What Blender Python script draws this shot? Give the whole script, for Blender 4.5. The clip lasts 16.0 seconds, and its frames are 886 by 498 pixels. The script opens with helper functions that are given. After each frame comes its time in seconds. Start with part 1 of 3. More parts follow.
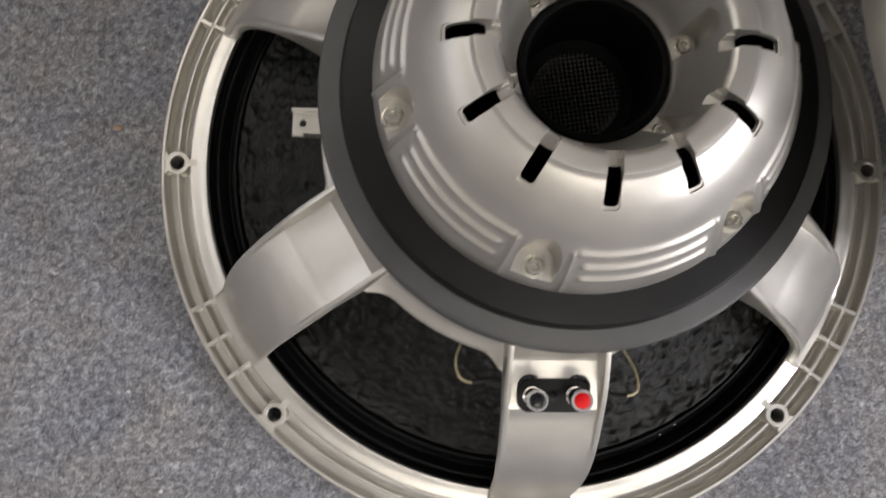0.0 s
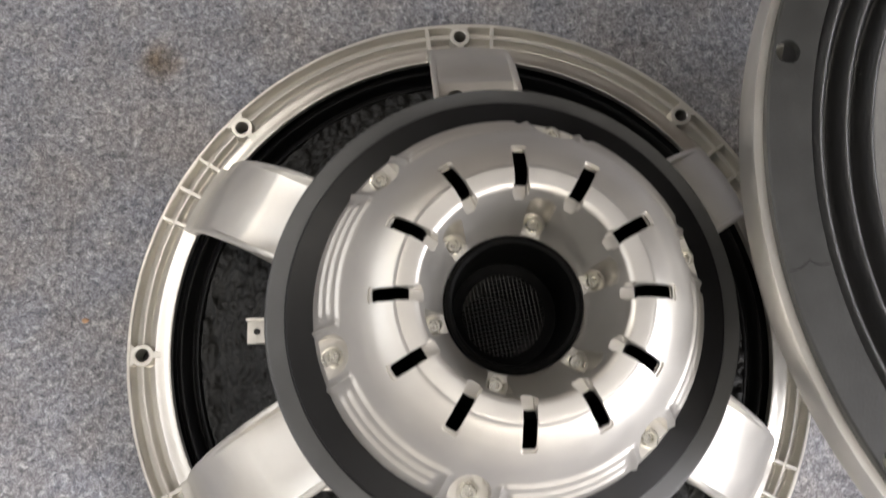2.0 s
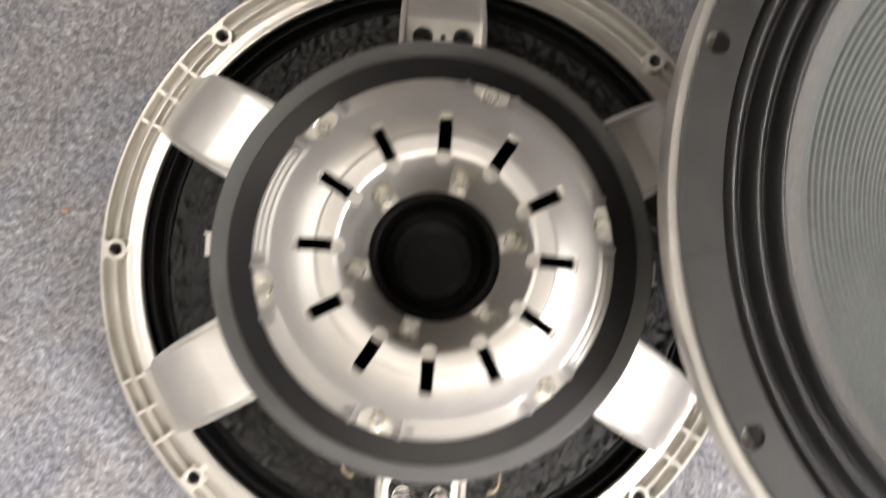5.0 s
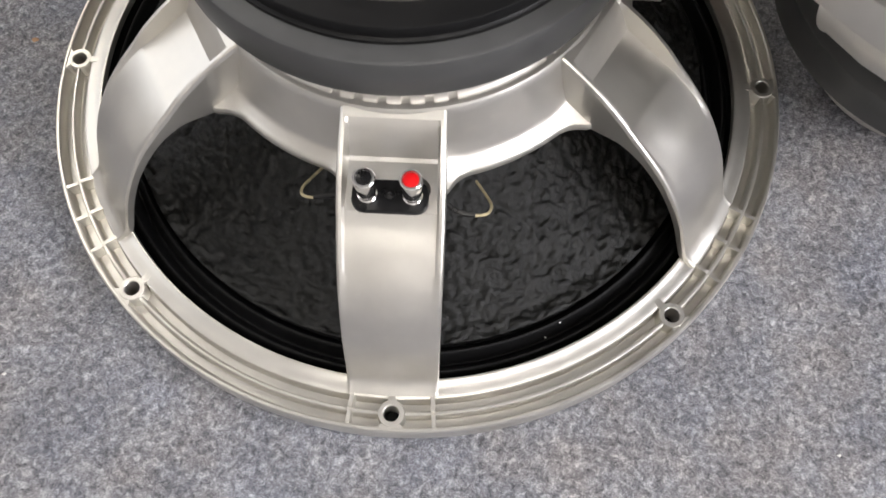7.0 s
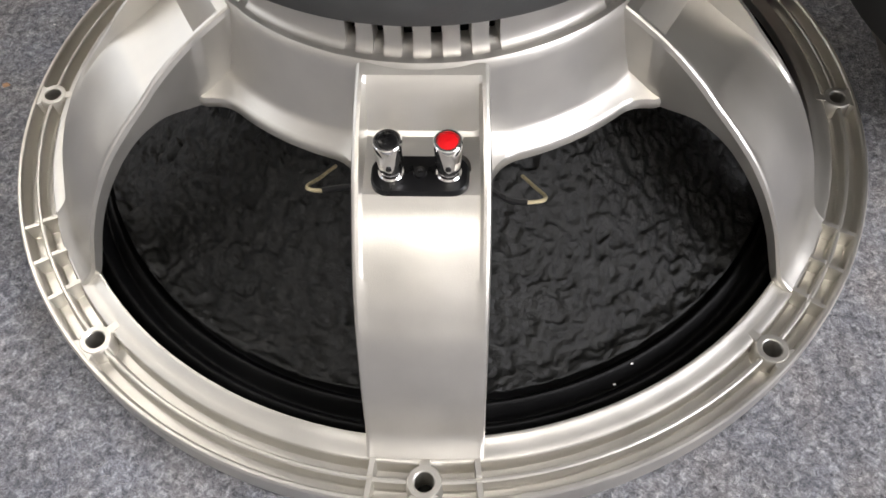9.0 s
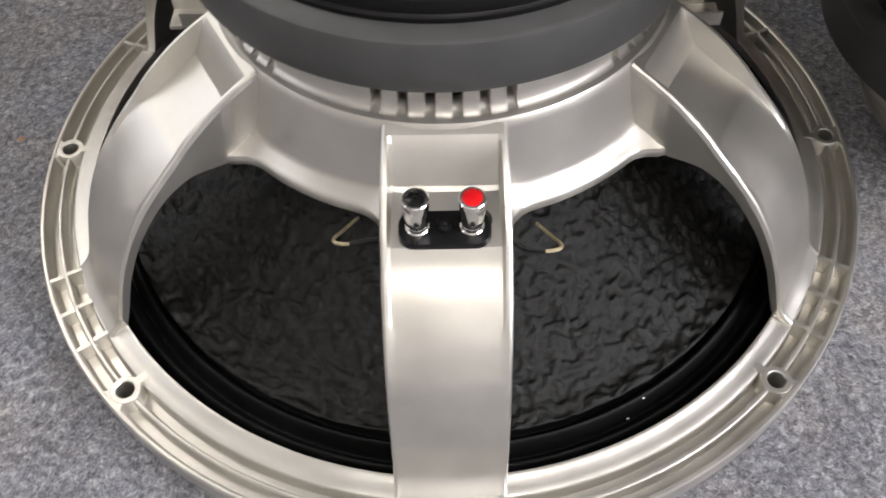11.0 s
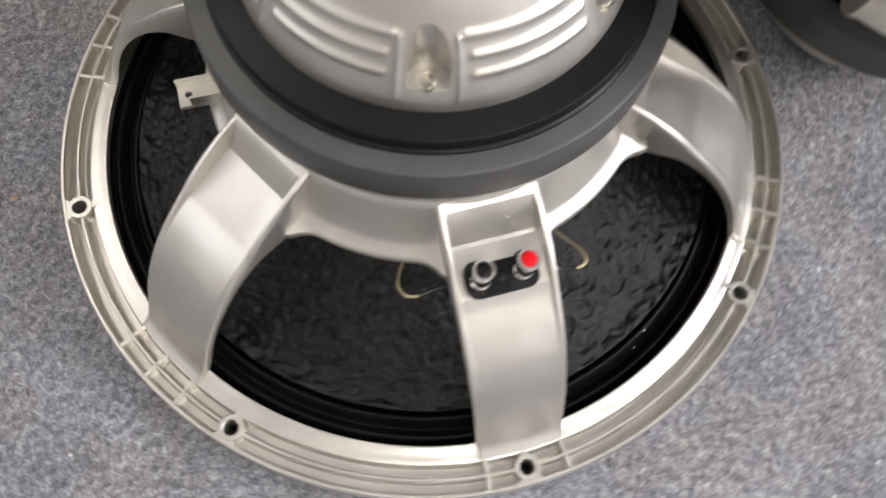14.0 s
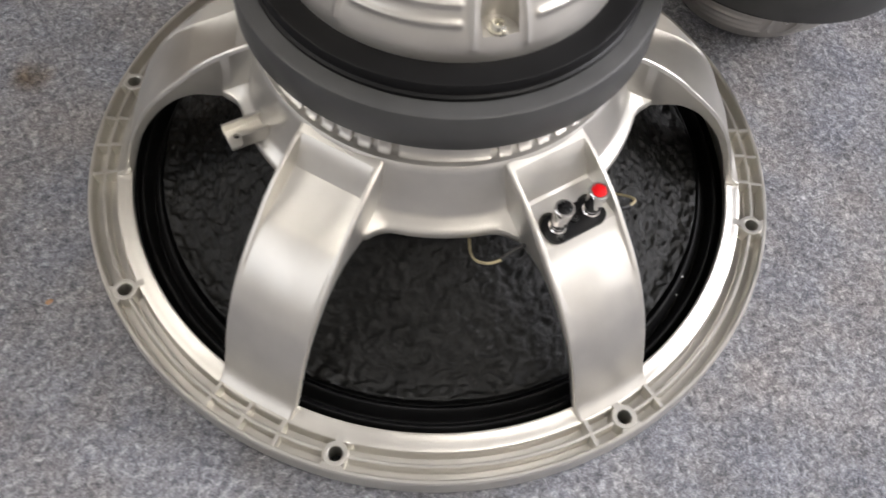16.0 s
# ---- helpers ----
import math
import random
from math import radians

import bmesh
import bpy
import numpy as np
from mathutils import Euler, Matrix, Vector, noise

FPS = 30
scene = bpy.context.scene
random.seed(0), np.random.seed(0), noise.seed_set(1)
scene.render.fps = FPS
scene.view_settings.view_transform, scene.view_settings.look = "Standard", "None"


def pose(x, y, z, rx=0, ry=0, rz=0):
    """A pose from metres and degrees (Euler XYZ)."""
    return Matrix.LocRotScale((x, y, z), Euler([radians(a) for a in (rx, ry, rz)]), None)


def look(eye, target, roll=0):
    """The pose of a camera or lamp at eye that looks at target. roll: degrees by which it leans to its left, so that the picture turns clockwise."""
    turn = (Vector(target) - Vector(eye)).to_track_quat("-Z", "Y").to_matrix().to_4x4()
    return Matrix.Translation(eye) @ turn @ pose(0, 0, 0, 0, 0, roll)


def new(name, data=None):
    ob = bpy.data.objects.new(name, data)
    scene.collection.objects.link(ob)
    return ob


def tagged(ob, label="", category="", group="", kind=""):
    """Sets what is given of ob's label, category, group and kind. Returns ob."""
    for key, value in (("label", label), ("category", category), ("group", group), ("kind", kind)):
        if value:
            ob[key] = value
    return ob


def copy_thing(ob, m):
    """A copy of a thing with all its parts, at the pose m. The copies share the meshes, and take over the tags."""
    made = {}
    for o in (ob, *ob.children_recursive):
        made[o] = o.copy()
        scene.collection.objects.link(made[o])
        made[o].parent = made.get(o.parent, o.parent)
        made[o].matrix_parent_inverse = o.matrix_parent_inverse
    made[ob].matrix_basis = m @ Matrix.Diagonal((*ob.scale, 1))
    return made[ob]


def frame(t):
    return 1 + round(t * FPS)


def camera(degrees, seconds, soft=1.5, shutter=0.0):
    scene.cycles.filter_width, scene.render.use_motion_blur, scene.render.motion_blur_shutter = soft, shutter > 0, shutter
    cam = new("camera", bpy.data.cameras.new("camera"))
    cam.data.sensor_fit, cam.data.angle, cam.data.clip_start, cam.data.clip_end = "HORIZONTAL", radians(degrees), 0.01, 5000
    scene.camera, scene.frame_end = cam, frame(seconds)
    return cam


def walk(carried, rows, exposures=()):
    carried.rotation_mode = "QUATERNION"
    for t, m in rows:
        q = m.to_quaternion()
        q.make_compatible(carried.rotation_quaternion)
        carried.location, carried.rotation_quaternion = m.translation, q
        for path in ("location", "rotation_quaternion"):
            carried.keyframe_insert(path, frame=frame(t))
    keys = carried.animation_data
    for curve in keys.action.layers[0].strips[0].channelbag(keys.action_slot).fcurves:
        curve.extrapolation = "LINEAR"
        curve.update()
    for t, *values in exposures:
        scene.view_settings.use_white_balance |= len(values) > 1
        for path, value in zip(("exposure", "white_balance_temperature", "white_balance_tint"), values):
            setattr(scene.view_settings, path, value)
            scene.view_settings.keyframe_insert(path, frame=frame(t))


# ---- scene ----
cam = camera(55.2, 16.0, shutter=0.5)
PATH = [
    (0, (-0.069, -0.109, 0.548), (-0.008, 0.102, -1.44), 16.5),
    (0.5, (-0.062, -0.099, 0.557), (0.048, 0.192, -1.418), 19.6),
    (1, (-0.051, -0.086, 0.562), (0.072, 0.265, -1.404), 16.7),
    (1.5, (-0.045, -0.076, 0.57), (0.072, 0.314, -1.388), 13.9),
    (2, (-0.048, -0.051, 0.587), (0.052, 0.347, -1.371), 11.8),
    (2.5, (-0.033, -0.003, 0.599), (0.06, 0.312, -1.374), 16.4),
    (3, (-0.019, 0.04, 0.611), (0.073, 0.268, -1.374), 25.5),
    (3.5, (-0.013, 0.054, 0.611), (0.06, 0.235, -1.379), 27.5),
    (4, (-0.004, 0.066, 0.608), (0.051, 0.213, -1.386), 26.0),
    (4.5, (0.004, 0.055, 0.608), (0.057, 0.168, -1.388), 29.7),
    (5, (-0.008, -0.021, 0.619), (0.049, 0.088, -1.377), 30.5),
    (5.2, (-0.02, -0.063, 0.629), (0.034, 0.066, -1.366), 24.3),
    (7.3, (0.039, -0.324, 0.461), (-0.028, 0.505, -1.358), -1.5),
    (7.5, (0.037, -0.328, 0.451), (-0.032, 0.533, -1.352), -2.0),
    (8, (0.033, -0.325, 0.407), (-0.019, 0.605, -1.363), -2.3),
    (8.5, (0.024, -0.323, 0.369), (-0.032, 0.713, -1.341), -2.5),
    (8.7, (0.022, -0.33, 0.368), (-0.046, 0.748, -1.316), -2.5),
    (10.8, (-0.002, -0.34, 0.384), (-0.03, 0.817, -1.248), -1.3),
    (11, (0.002, -0.334, 0.389), (-0.018, 0.814, -1.249), -1.8),
    (11.5, (0.022, -0.33, 0.397), (0.024, 0.767, -1.275), -3.7),
    (12, (0.051, -0.318, 0.389), (0.121, 0.711, -1.325), -2.1),
    (12.5, (0.057, -0.316, 0.427), (0.159, 0.676, -1.307), -1.3),
    (12.7, (0.045, -0.306, 0.442), (0.156, 0.69, -1.289), -1.7),
    (13, (0.03, -0.276, 0.501), (0.135, 0.643, -1.272), -1.7),
    (13.2, (0.013, -0.255, 0.564), (0.13, 0.56, -1.259), -0.2),
    (13.5, (-0.012, -0.246, 0.586), (0.123, 0.452, -1.284), 2.6),
    (13.7, (-0.03, -0.25, 0.554), (0.137, 0.406, -1.328), 4.6),
    (14, (-0.072, -0.246, 0.507), (0.162, 0.387, -1.376), 5.3),
    (14.2, (-0.111, -0.24, 0.487), (0.192, 0.397, -1.384), 5.9),
    (14.5, (-0.188, -0.231, 0.45), (0.265, 0.463, -1.37), 5.9),
    (15, (-0.218, -0.253, 0.46), (0.364, 0.489, -1.304), 7.3),
    (15.5, (-0.225, -0.27, 0.504), (0.396, 0.516, -1.227), 7.6),
    (16, (-0.196, -0.296, 0.49), (0.397, 0.531, -1.231), 5.6),
]
EXPOSURES = [(0.0, -0.50, 6630, 10), (0.5, -0.15, 6630, 10), (1.5, 0.22, 6580, 10), (2.5, 0.6, 6630, 10), (3.5, 1.0, 6830, 10), (4.5, 1.0, 7030, 11), (5.2, 0.45, 6780, 10.5),
             (7.5, -0.05, 6500, 10), (8.5, -0.1, 6500, 10), (11.0, -0.1, 6530, 10.5), (12.0, -0.05, 6430, 10.5), (13.0, 0.0, 6530, 11), (13.7, 0.08, 6550, 11), (14.5, -0.15, 6550, 10.5),
             (15.5, 0.03, 6530, 10.5), (16.0, 0.0, 6530, 10.5)]
walk(cam, [(t, look(eye, target, roll)) for t, eye, target, roll in PATH], EXPOSURES)

# ---- world and light ----
world = bpy.data.worlds.new("daylight")
scene.world = world
world.use_nodes = True
wn = world.node_tree
sky = wn.nodes.new("ShaderNodeTexSky")
sky.sky_type, sky.sun_disc, sky.sun_elevation, sky.sun_rotation = "NISHITA", False, radians(40), radians(120)
wn.links.new(sky.outputs[0], wn.nodes["Background"].inputs[0])
wn.nodes["Background"].inputs[1].default_value = 0.12


def area_lamp(name, m, sx, sy, watts, colour):
    d = bpy.data.lights.new(name, "AREA")
    d.shape, d.size, d.size_y, d.energy, d.color = "RECTANGLE", sx, sy, watts, colour
    ob = new(name, d)
    ob.matrix_world = m
    return ob


ROOM = 2.6      # half width of the room
EAST = 1.7       # the wall with the large window
WEST = 2.2
CEIL = 2.6
PANELS = [(0.25, -1.60), (-1.55, 1.25)]
for (px, py), watts in zip(PANELS, (20, 11)):
    area_lamp("ceiling_panel_light", pose(px, py, CEIL - 0.045), 1.15, 0.55, watts, (1.0, 0.94, 0.86))
area_lamp("window_light", pose(EAST - 0.05, -1.0, 1.15, 90, 0, 90), 1.5, 1.0, 71, (0.96, 0.95, 1.0))
area_lamp("west_window_light", pose(-WEST + 0.05, 0.35, 1.45, 90, 0, -90), 2.5, 1.2, 19, (1.0, 0.96, 0.92))


# ---- materials ----
def material(name):
    m = bpy.data.materials.new(name)
    m.use_nodes = True
    nt = m.node_tree
    return m, nt, nt.nodes["Principled BSDF"]


def node(nt, kind, **values):
    n = nt.nodes.new(kind)
    for k, v in values.items():
        n.inputs[k.replace("_", " ")].default_value = v
    return n


def ramp(nt, fac, stops):
    n = nt.nodes.new("ShaderNodeValToRGB")
    el = n.color_ramp.elements
    while len(el) < len(stops):
        el.new(0.5)
    for e, (p, c) in zip(el, stops):
        e.position, e.color = p, (c if len(c) == 4 else (*c, 1))
    nt.links.new(fac, n.inputs[0])
    return n


def grain(nt, scale, detail=3.0, rough=0.6):
    tc = nt.nodes.new("ShaderNodeTexCoord")
    n = node(nt, "ShaderNodeTexNoise", Scale=scale, Detail=detail, Roughness=rough)
    nt.links.new(tc.outputs["Object"], n.inputs["Vector"])
    return n


def bump(nt, bsdf, height, strength, distance):
    b = node(nt, "ShaderNodeBump", Strength=strength, Distance=distance)
    nt.links.new(height, b.inputs["Height"])
    nt.links.new(b.outputs[0], bsdf.inputs["Normal"])
    return b


def plain(name, colour, rough, metal=0.0, vary=0.12, scale=60, fine=900, relief=0.15, coat=0.0, spec=0.5):
    """A surface of one colour with blotches, fine grain and uneven gloss."""
    m, nt, b = material(name)
    big, small = grain(nt, scale), grain(nt, fine, 2)
    lo, hi = [c * (1 - vary) for c in colour], [min(1, c * (1 + vary)) for c in colour]
    r = ramp(nt, big.outputs[0], [(0.3, lo), (0.7, hi)])
    nt.links.new(r.outputs[0], b.inputs["Base Color"])
    g = ramp(nt, big.outputs[0], [(0.3, [max(0.02, rough - 0.05)] * 3), (0.7, [min(1, rough + 0.06)] * 3)])
    nt.links.new(g.outputs[0], b.inputs["Roughness"])
    b.inputs["Metallic"].default_value = metal
    b.inputs["Coat Weight"].default_value = coat
    b.inputs["Specular IOR Level"].default_value = spec
    bump(nt, b, small.outputs[0], relief, 0.0004)
    return m


silver = plain("silver_painted_casting", (0.665, 0.645, 0.600), 0.38, 0.90, 0.05, 40, 1600, 0.12)
silver_cap = plain("silver_painted_cap", (0.565, 0.545, 0.505), 0.42, 0.86, 0.06, 35, 1300, 0.14)
magnet_grey = plain("grey_coated_magnet", (0.062, 0.0625, 0.062), 0.45, 0.0, 0.15, 30, 900, 0.12, spec=0.4)
plate_black = plain("black_coated_steel", (0.005, 0.005, 0.0052), 0.42, 0.0, 0.2, 40, 900, 0.1, spec=0.22)
plate_gloss = plain("glossy_black_steel", (0.006, 0.006, 0.0062), 0.25, 0.0, 0.2, 40, 900, 0.05, spec=0.5)
chrome = plain("polished_chrome", (0.82, 0.81, 0.80), 0.10, 1.0, 0.04, 80, 900, 0.02)
zinc = plain("zinc_plated_bolt", (0.62, 0.60, 0.53), 0.28, 1.0, 0.10, 120, 900, 0.05)
plastic_black = plain("black_plastic", (0.006, 0.006, 0.0065), 0.30, 0.0, 0.2, 60, 900, 0.05, spec=0.35)
plastic_red = plain("red_plastic", (0.72, 0.008, 0.012), 0.45, 0.0, 0.06, 80, 900, 0.05, spec=0.2)
# black of the vent tube, also painted where slots should look shaded
tube_and_shade_black = plain("matt_black_tube_and_shade", (0.002, 0.002, 0.002), 0.6, 0.0, 0.2, spec=0.08)
# darker copy of the surround cloth for its rear, shade put into the colour
cloth_rear_shaded = plain("surround_cloth_darkened_as_shade", (0.0045, 0.0045, 0.0047), 0.55, 0.0, 0.2, 60, 1500, 0.5, spec=0.22)
screen_wire = plain("steel_wire", (0.16, 0.16, 0.155), 0.5, 0.6, 0.2)
gasket_mat = plain("dark_fibre_gasket", (0.021, 0.0213, 0.0198), 0.48, 0.0, 0.28, 45, 700, 0.35)
edge_mat = plain("fuzzy_glued_edge", (0.085, 0.083, 0.074), 0.6, 0.0, 0.3, 400, 1400, 0.9)
lead_mat = plain("braided_copper_lead", (0.50, 0.43, 0.27), 0.55, 0.3, 0.3, 500, 2500, 0.4)


def surround_material():
    m, nt, b = material("coated_cloth_surround")
    tc = nt.nodes.new("ShaderNodeTexCoord")
    xyz = nt.nodes.new("ShaderNodeSeparateXYZ")
    nt.links.new(tc.outputs["Object"], xyz.inputs[0])
    fuzz = grain(nt, 700, 3)

    def math_node(kind, a, b):
        n = nt.nodes.new("ShaderNodeMath")
        n.operation = kind
        for k, v in enumerate((a, b)):
            if isinstance(v, float):
                n.inputs[k].default_value = v
            else:
                nt.links.new(v, n.inputs[k])
        return n.outputs[0]
    # threads run aslant over the rolls, under a millimetre apart
    angle = math_node("ARCTAN2", xyz.outputs[1], xyz.outputs[0])
    radius = math_node("SQRT", math_node("ADD", math_node("MULTIPLY", xyz.outputs[0], xyz.outputs[0]), math_node("MULTIPLY", xyz.outputs[1], xyz.outputs[1])), 0.0)
    slant = math_node("ADD", math_node("MULTIPLY", angle, 1500.0), math_node("MULTIPLY", radius, 5200.0))
    wave = math_node("SINE", slant, 0.0)
    weave = math_node("ADD", wave, math_node("MULTIPLY", fuzz.outputs[0], 3.5))
    big = grain(nt, 40)
    r = ramp(nt, big.outputs[0], [(0.3, (0.008, 0.008, 0.0085)), (0.7, (0.016, 0.016, 0.0165))])
    nt.links.new(r.outputs[0], b.inputs["Base Color"])
    b.inputs["Roughness"].default_value = 0.38
    b.inputs["Specular IOR Level"].default_value = 1.0
    bump(nt, b, weave, 0.6, 0.0005)
    return m


def cone_front_material():
    m, nt, b = material("grey_pulp_cone")
    fuzz, big = grain(nt, 900, 4, 0.75), grain(nt, 30)
    r = ramp(nt, fuzz.outputs[0], [(0.35, (0.044, 0.050, 0.046)), (0.62, (0.100, 0.109, 0.102))])
    mix = nt.nodes.new("ShaderNodeMixRGB")
    mix.blend_type = "MULTIPLY"
    mix.inputs[0].default_value = 1
    v = ramp(nt, big.outputs[0], [(0.3, (0.8, 0.8, 0.8)), (0.7, (1, 1, 1))])
    nt.links.new(r.outputs[0], mix.inputs[1])
    nt.links.new(v.outputs[0], mix.inputs[2])
    nt.links.new(mix.outputs[0], b.inputs["Base Color"])
    b.inputs["Roughness"].default_value = 0.62
    bump(nt, b, fuzz.outputs[0], 0.5, 0.0006)
    return m


def cone_rear_material():
    m, nt, b = material("black_wrinkled_cone_paper")
    fine, big = grain(nt, 420, 4, 0.7), grain(nt, 70, 4, 0.6)
    r = ramp(nt, big.outputs[0], [(0.3, (0.003, 0.0031, 0.0029)), (0.7, (0.007, 0.0073, 0.0066))])
    nt.links.new(r.outputs[0], b.inputs["Base Color"])
    b.inputs["Roughness"].default_value = 0.40
    b.inputs["Specular IOR Level"].default_value = 0.36
    bump(nt, b, fine.outputs[0], 0.8, 0.0014)
    return m


def carpet_material():
    m, nt, b = material("grey_felt_carpet")
    tc = nt.nodes.new("ShaderNodeTexCoord")
    fibre = node(nt, "ShaderNodeTexNoise", Scale=680.0, Detail=4.0, Roughness=0.66, Distortion=0.8)
    tuft = node(nt, "ShaderNodeTexNoise", Scale=225.0, Detail=4.0, Roughness=0.62, Distortion=0.7)
    blot = node(nt, "ShaderNodeTexNoise", Scale=24.0, Detail=6.0, Roughness=0.62)
    hue = node(nt, "ShaderNodeTexNoise", Scale=11.0, Detail=5.0, Roughness=0.7)
    for n in (fibre, tuft, blot, hue):
        nt.links.new(tc.outputs["Object"], n.inputs["Vector"])
    mixv = nt.nodes.new("ShaderNodeMath")
    mixv.operation = "MULTIPLY_ADD"
    mixv.inputs[1].default_value = 0.55
    nt.links.new(tuft.outputs[0], mixv.inputs[0])
    half = nt.nodes.new("ShaderNodeMath")
    half.operation = "MULTIPLY"
    half.inputs[1].default_value = 0.45
    nt.links.new(fibre.outputs[0], half.inputs[0])
    nt.links.new(half.outputs[0], mixv.inputs[2])
    r = ramp(nt, mixv.outputs[0], [(0.35, (0.098, 0.099, 0.104)), (0.46, (0.220, 0.221, 0.230)), (0.54, (0.345, 0.345, 0.355)), (0.66, (0.65, 0.65, 0.66))])
    tint = ramp(nt, hue.outputs[0], [(0.38, (0.95, 0.985, 1.075)), (0.5, (0.99, 1, 1.035)), (0.64, (1.04, 1.0, 0.98))])
    soft = ramp(nt, blot.outputs[0], [(0.32, (0.76, 0.76, 0.775)), (0.68, (1.12, 1.11, 1.10))])
    a, c = nt.nodes.new("ShaderNodeMixRGB"), nt.nodes.new("ShaderNodeMixRGB")
    for n, x, y in ((a, r, tint), (c, a, soft)):
        n.blend_type = "MULTIPLY"
        n.inputs[0].default_value = 1
        nt.links.new(x.outputs[0], n.inputs[1])
        nt.links.new(y.outputs[0], n.inputs[2])
    sep = node(nt, "ShaderNodeVectorMath")
    sep.operation = "DISTANCE"
    warp = node(nt, "ShaderNodeVectorMath")
    warp.operation = "MULTIPLY_ADD"
    wob = node(nt, "ShaderNodeTexNoise", Scale=45.0, Detail=3.0)
    nt.links.new(tc.outputs["Object"], wob.inputs["Vector"])
    warp.inputs[1].default_value = (0.03, 0.03, 0)
    nt.links.new(wob.outputs["Color"], warp.inputs[0])
    nt.links.new(tc.outputs["Object"], warp.inputs[2])
    nt.links.new(warp.outputs[0], sep.inputs[0])
    sep.inputs[1].default_value = (-0.205, 0.230, 0)
    spot = ramp(nt, sep.outputs["Value"], [(0.004, (0.66, 0.55, 0.42)), (0.020, (1, 1, 1))])
    d = nt.nodes.new("ShaderNodeMixRGB")
    d.blend_type = "MULTIPLY"
    d.inputs[0].default_value = 1
    nt.links.new(c.outputs[0], d.inputs[1])
    nt.links.new(spot.outputs[0], d.inputs[2])
    nt.links.new(d.outputs[0], b.inputs["Base Color"])
    b.inputs["Roughness"].default_value = 0.95
    b.inputs["Specular IOR Level"].default_value = 0.1
    bump(nt, b, mixv.outputs[0], 0.9, 0.004)
    return m


surround_mat, cone_front_mat, cone_rear_mat, carpet_mat = surround_material(), cone_front_material(), cone_rear_material(), carpet_material()
# unseen walls, browned so that metal facing north and north-east reflects dark and warm
north_mat = plain("brown_wall_for_dark_reflections", (0.10, 0.075, 0.055), 0.6, 0.0, 0.2, 4, 200, 0.2)
wall_mat = plain("off_white_wall_paint", (0.62, 0.60, 0.57), 0.8, 0.0, 0.05, 3, 200, 0.2)
ceiling_mat = plain("white_ceiling_paint", (0.55, 0.54, 0.52), 0.85, 0.0, 0.03, 3, 200, 0.2)


def glow(name, colour, strength):
    m, nt, b = material(name)
    b.inputs["Emission Color"].default_value = (*colour, 1)
    b.inputs["Emission Strength"].default_value = strength
    return m


panel_mat = glow("lit_panel_diffuser", (1.0, 0.94, 0.85), 4.0)


# ---- mesh helpers ----
def part(name, bm, mat, parent=None, label="", sharp=38, m=None):
    me = bpy.data.meshes.new(name)
    bmesh.ops.recalc_face_normals(bm, faces=bm.faces)
    bm.to_mesh(me)
    bm.free()
    me.materials.append(mat)
    me.shade_smooth()
    me.set_sharp_from_angle(angle=radians(sharp))
    ob = new(name, me)
    ob.parent = parent
    if m is not None:
        ob.matrix_basis = m
    return tagged(ob, label)


def again(ob, parent, m):
    """One more object on the same mesh."""
    o = new(ob.name.split(".")[0], ob.data)
    o.parent, o.matrix_basis = parent, m
    if "label" in ob:
        o["label"] = ob["label"]
    return o


def revolve(profile, n=192, closed=True, bend=None):
    """Turns (r, z) points about z. bend(r, z, angle, i) may move a point."""
    bm = bmesh.new()
    rings = []
    for k in range(n):
        a = 2 * math.pi * k / n
        ring = []
        for i, (r, z) in enumerate(profile):
            if bend:
                r, z = bend(r, z, a, i)
            ring.append(bm.verts.new((r * math.cos(a), r * math.sin(a), z)))
        rings.append(ring)
    count = len(profile)
    for k in range(n):
        p, q = rings[k], rings[(k + 1) % n]
        for i in range(count if closed else count - 1):
            j = (i + 1) % count
            bm.faces.new((p[i], q[i], q[j], p[j]))
    return bm


def tube(points, radius, n=8, caps=True):
    """A round tube along points."""
    bm = bmesh.new()
    pts = [Vector(p) for p in points]
    rings = []
    for i, p in enumerate(pts):
        d = (pts[min(i + 1, len(pts) - 1)] - pts[max(i - 1, 0)]).normalized()
        u = d.cross(Vector((0, 0, 1)))
        if u.length < 1e-4:
            u = d.cross(Vector((1, 0, 0)))
        u.normalize()
        v = d.cross(u)
        rings.append([bm.verts.new(p + radius * (math.cos(2 * math.pi * k / n) * u + math.sin(2 * math.pi * k / n) * v)) for k in range(n)])
    for a, b in zip(rings, rings[1:]):
        for k in range(n):
            bm.faces.new((a[k], a[(k + 1) % n], b[(k + 1) % n], b[k]))
    if caps:
        bm.faces.new(rings[0])
        bm.faces.new(rings[-1])
    return bm


def prism(outline, z0, z1, chamfer=0.0):
    """An upright prism over an outline, with a chamfered top."""
    bm = bmesh.new()
    n = len(outline)
    cx, cy = sum(p[0] for p in outline) / n, sum(p[1] for p in outline) / n

    def ring(z, inset):
        out = []
        for x, y in outline:
            d = max(1e-6, math.hypot(x - cx, y - cy))
            f = max(0, 1 - inset / d)
            out.append(bm.verts.new((cx + (x - cx) * f, cy + (y - cy) * f, z)))
        return out
    rings = [ring(z0, 0), ring(z1 - chamfer, 0)] + ([ring(z1, chamfer)] if chamfer else [])
    for a, b in zip(rings, rings[1:]):
        for k in range(n):
            bm.faces.new((a[k], a[(k + 1) % n], b[(k + 1) % n], b[k]))
    bm.faces.new(rings[0])
    bm.faces.new(rings[-1])
    return bm


def disc(r, n=24, cx=0.0, cy=0.0):
    return [(cx + r * math.cos(2 * math.pi * k / n), cy + r * math.sin(2 * math.pi * k / n)) for k in range(n)]


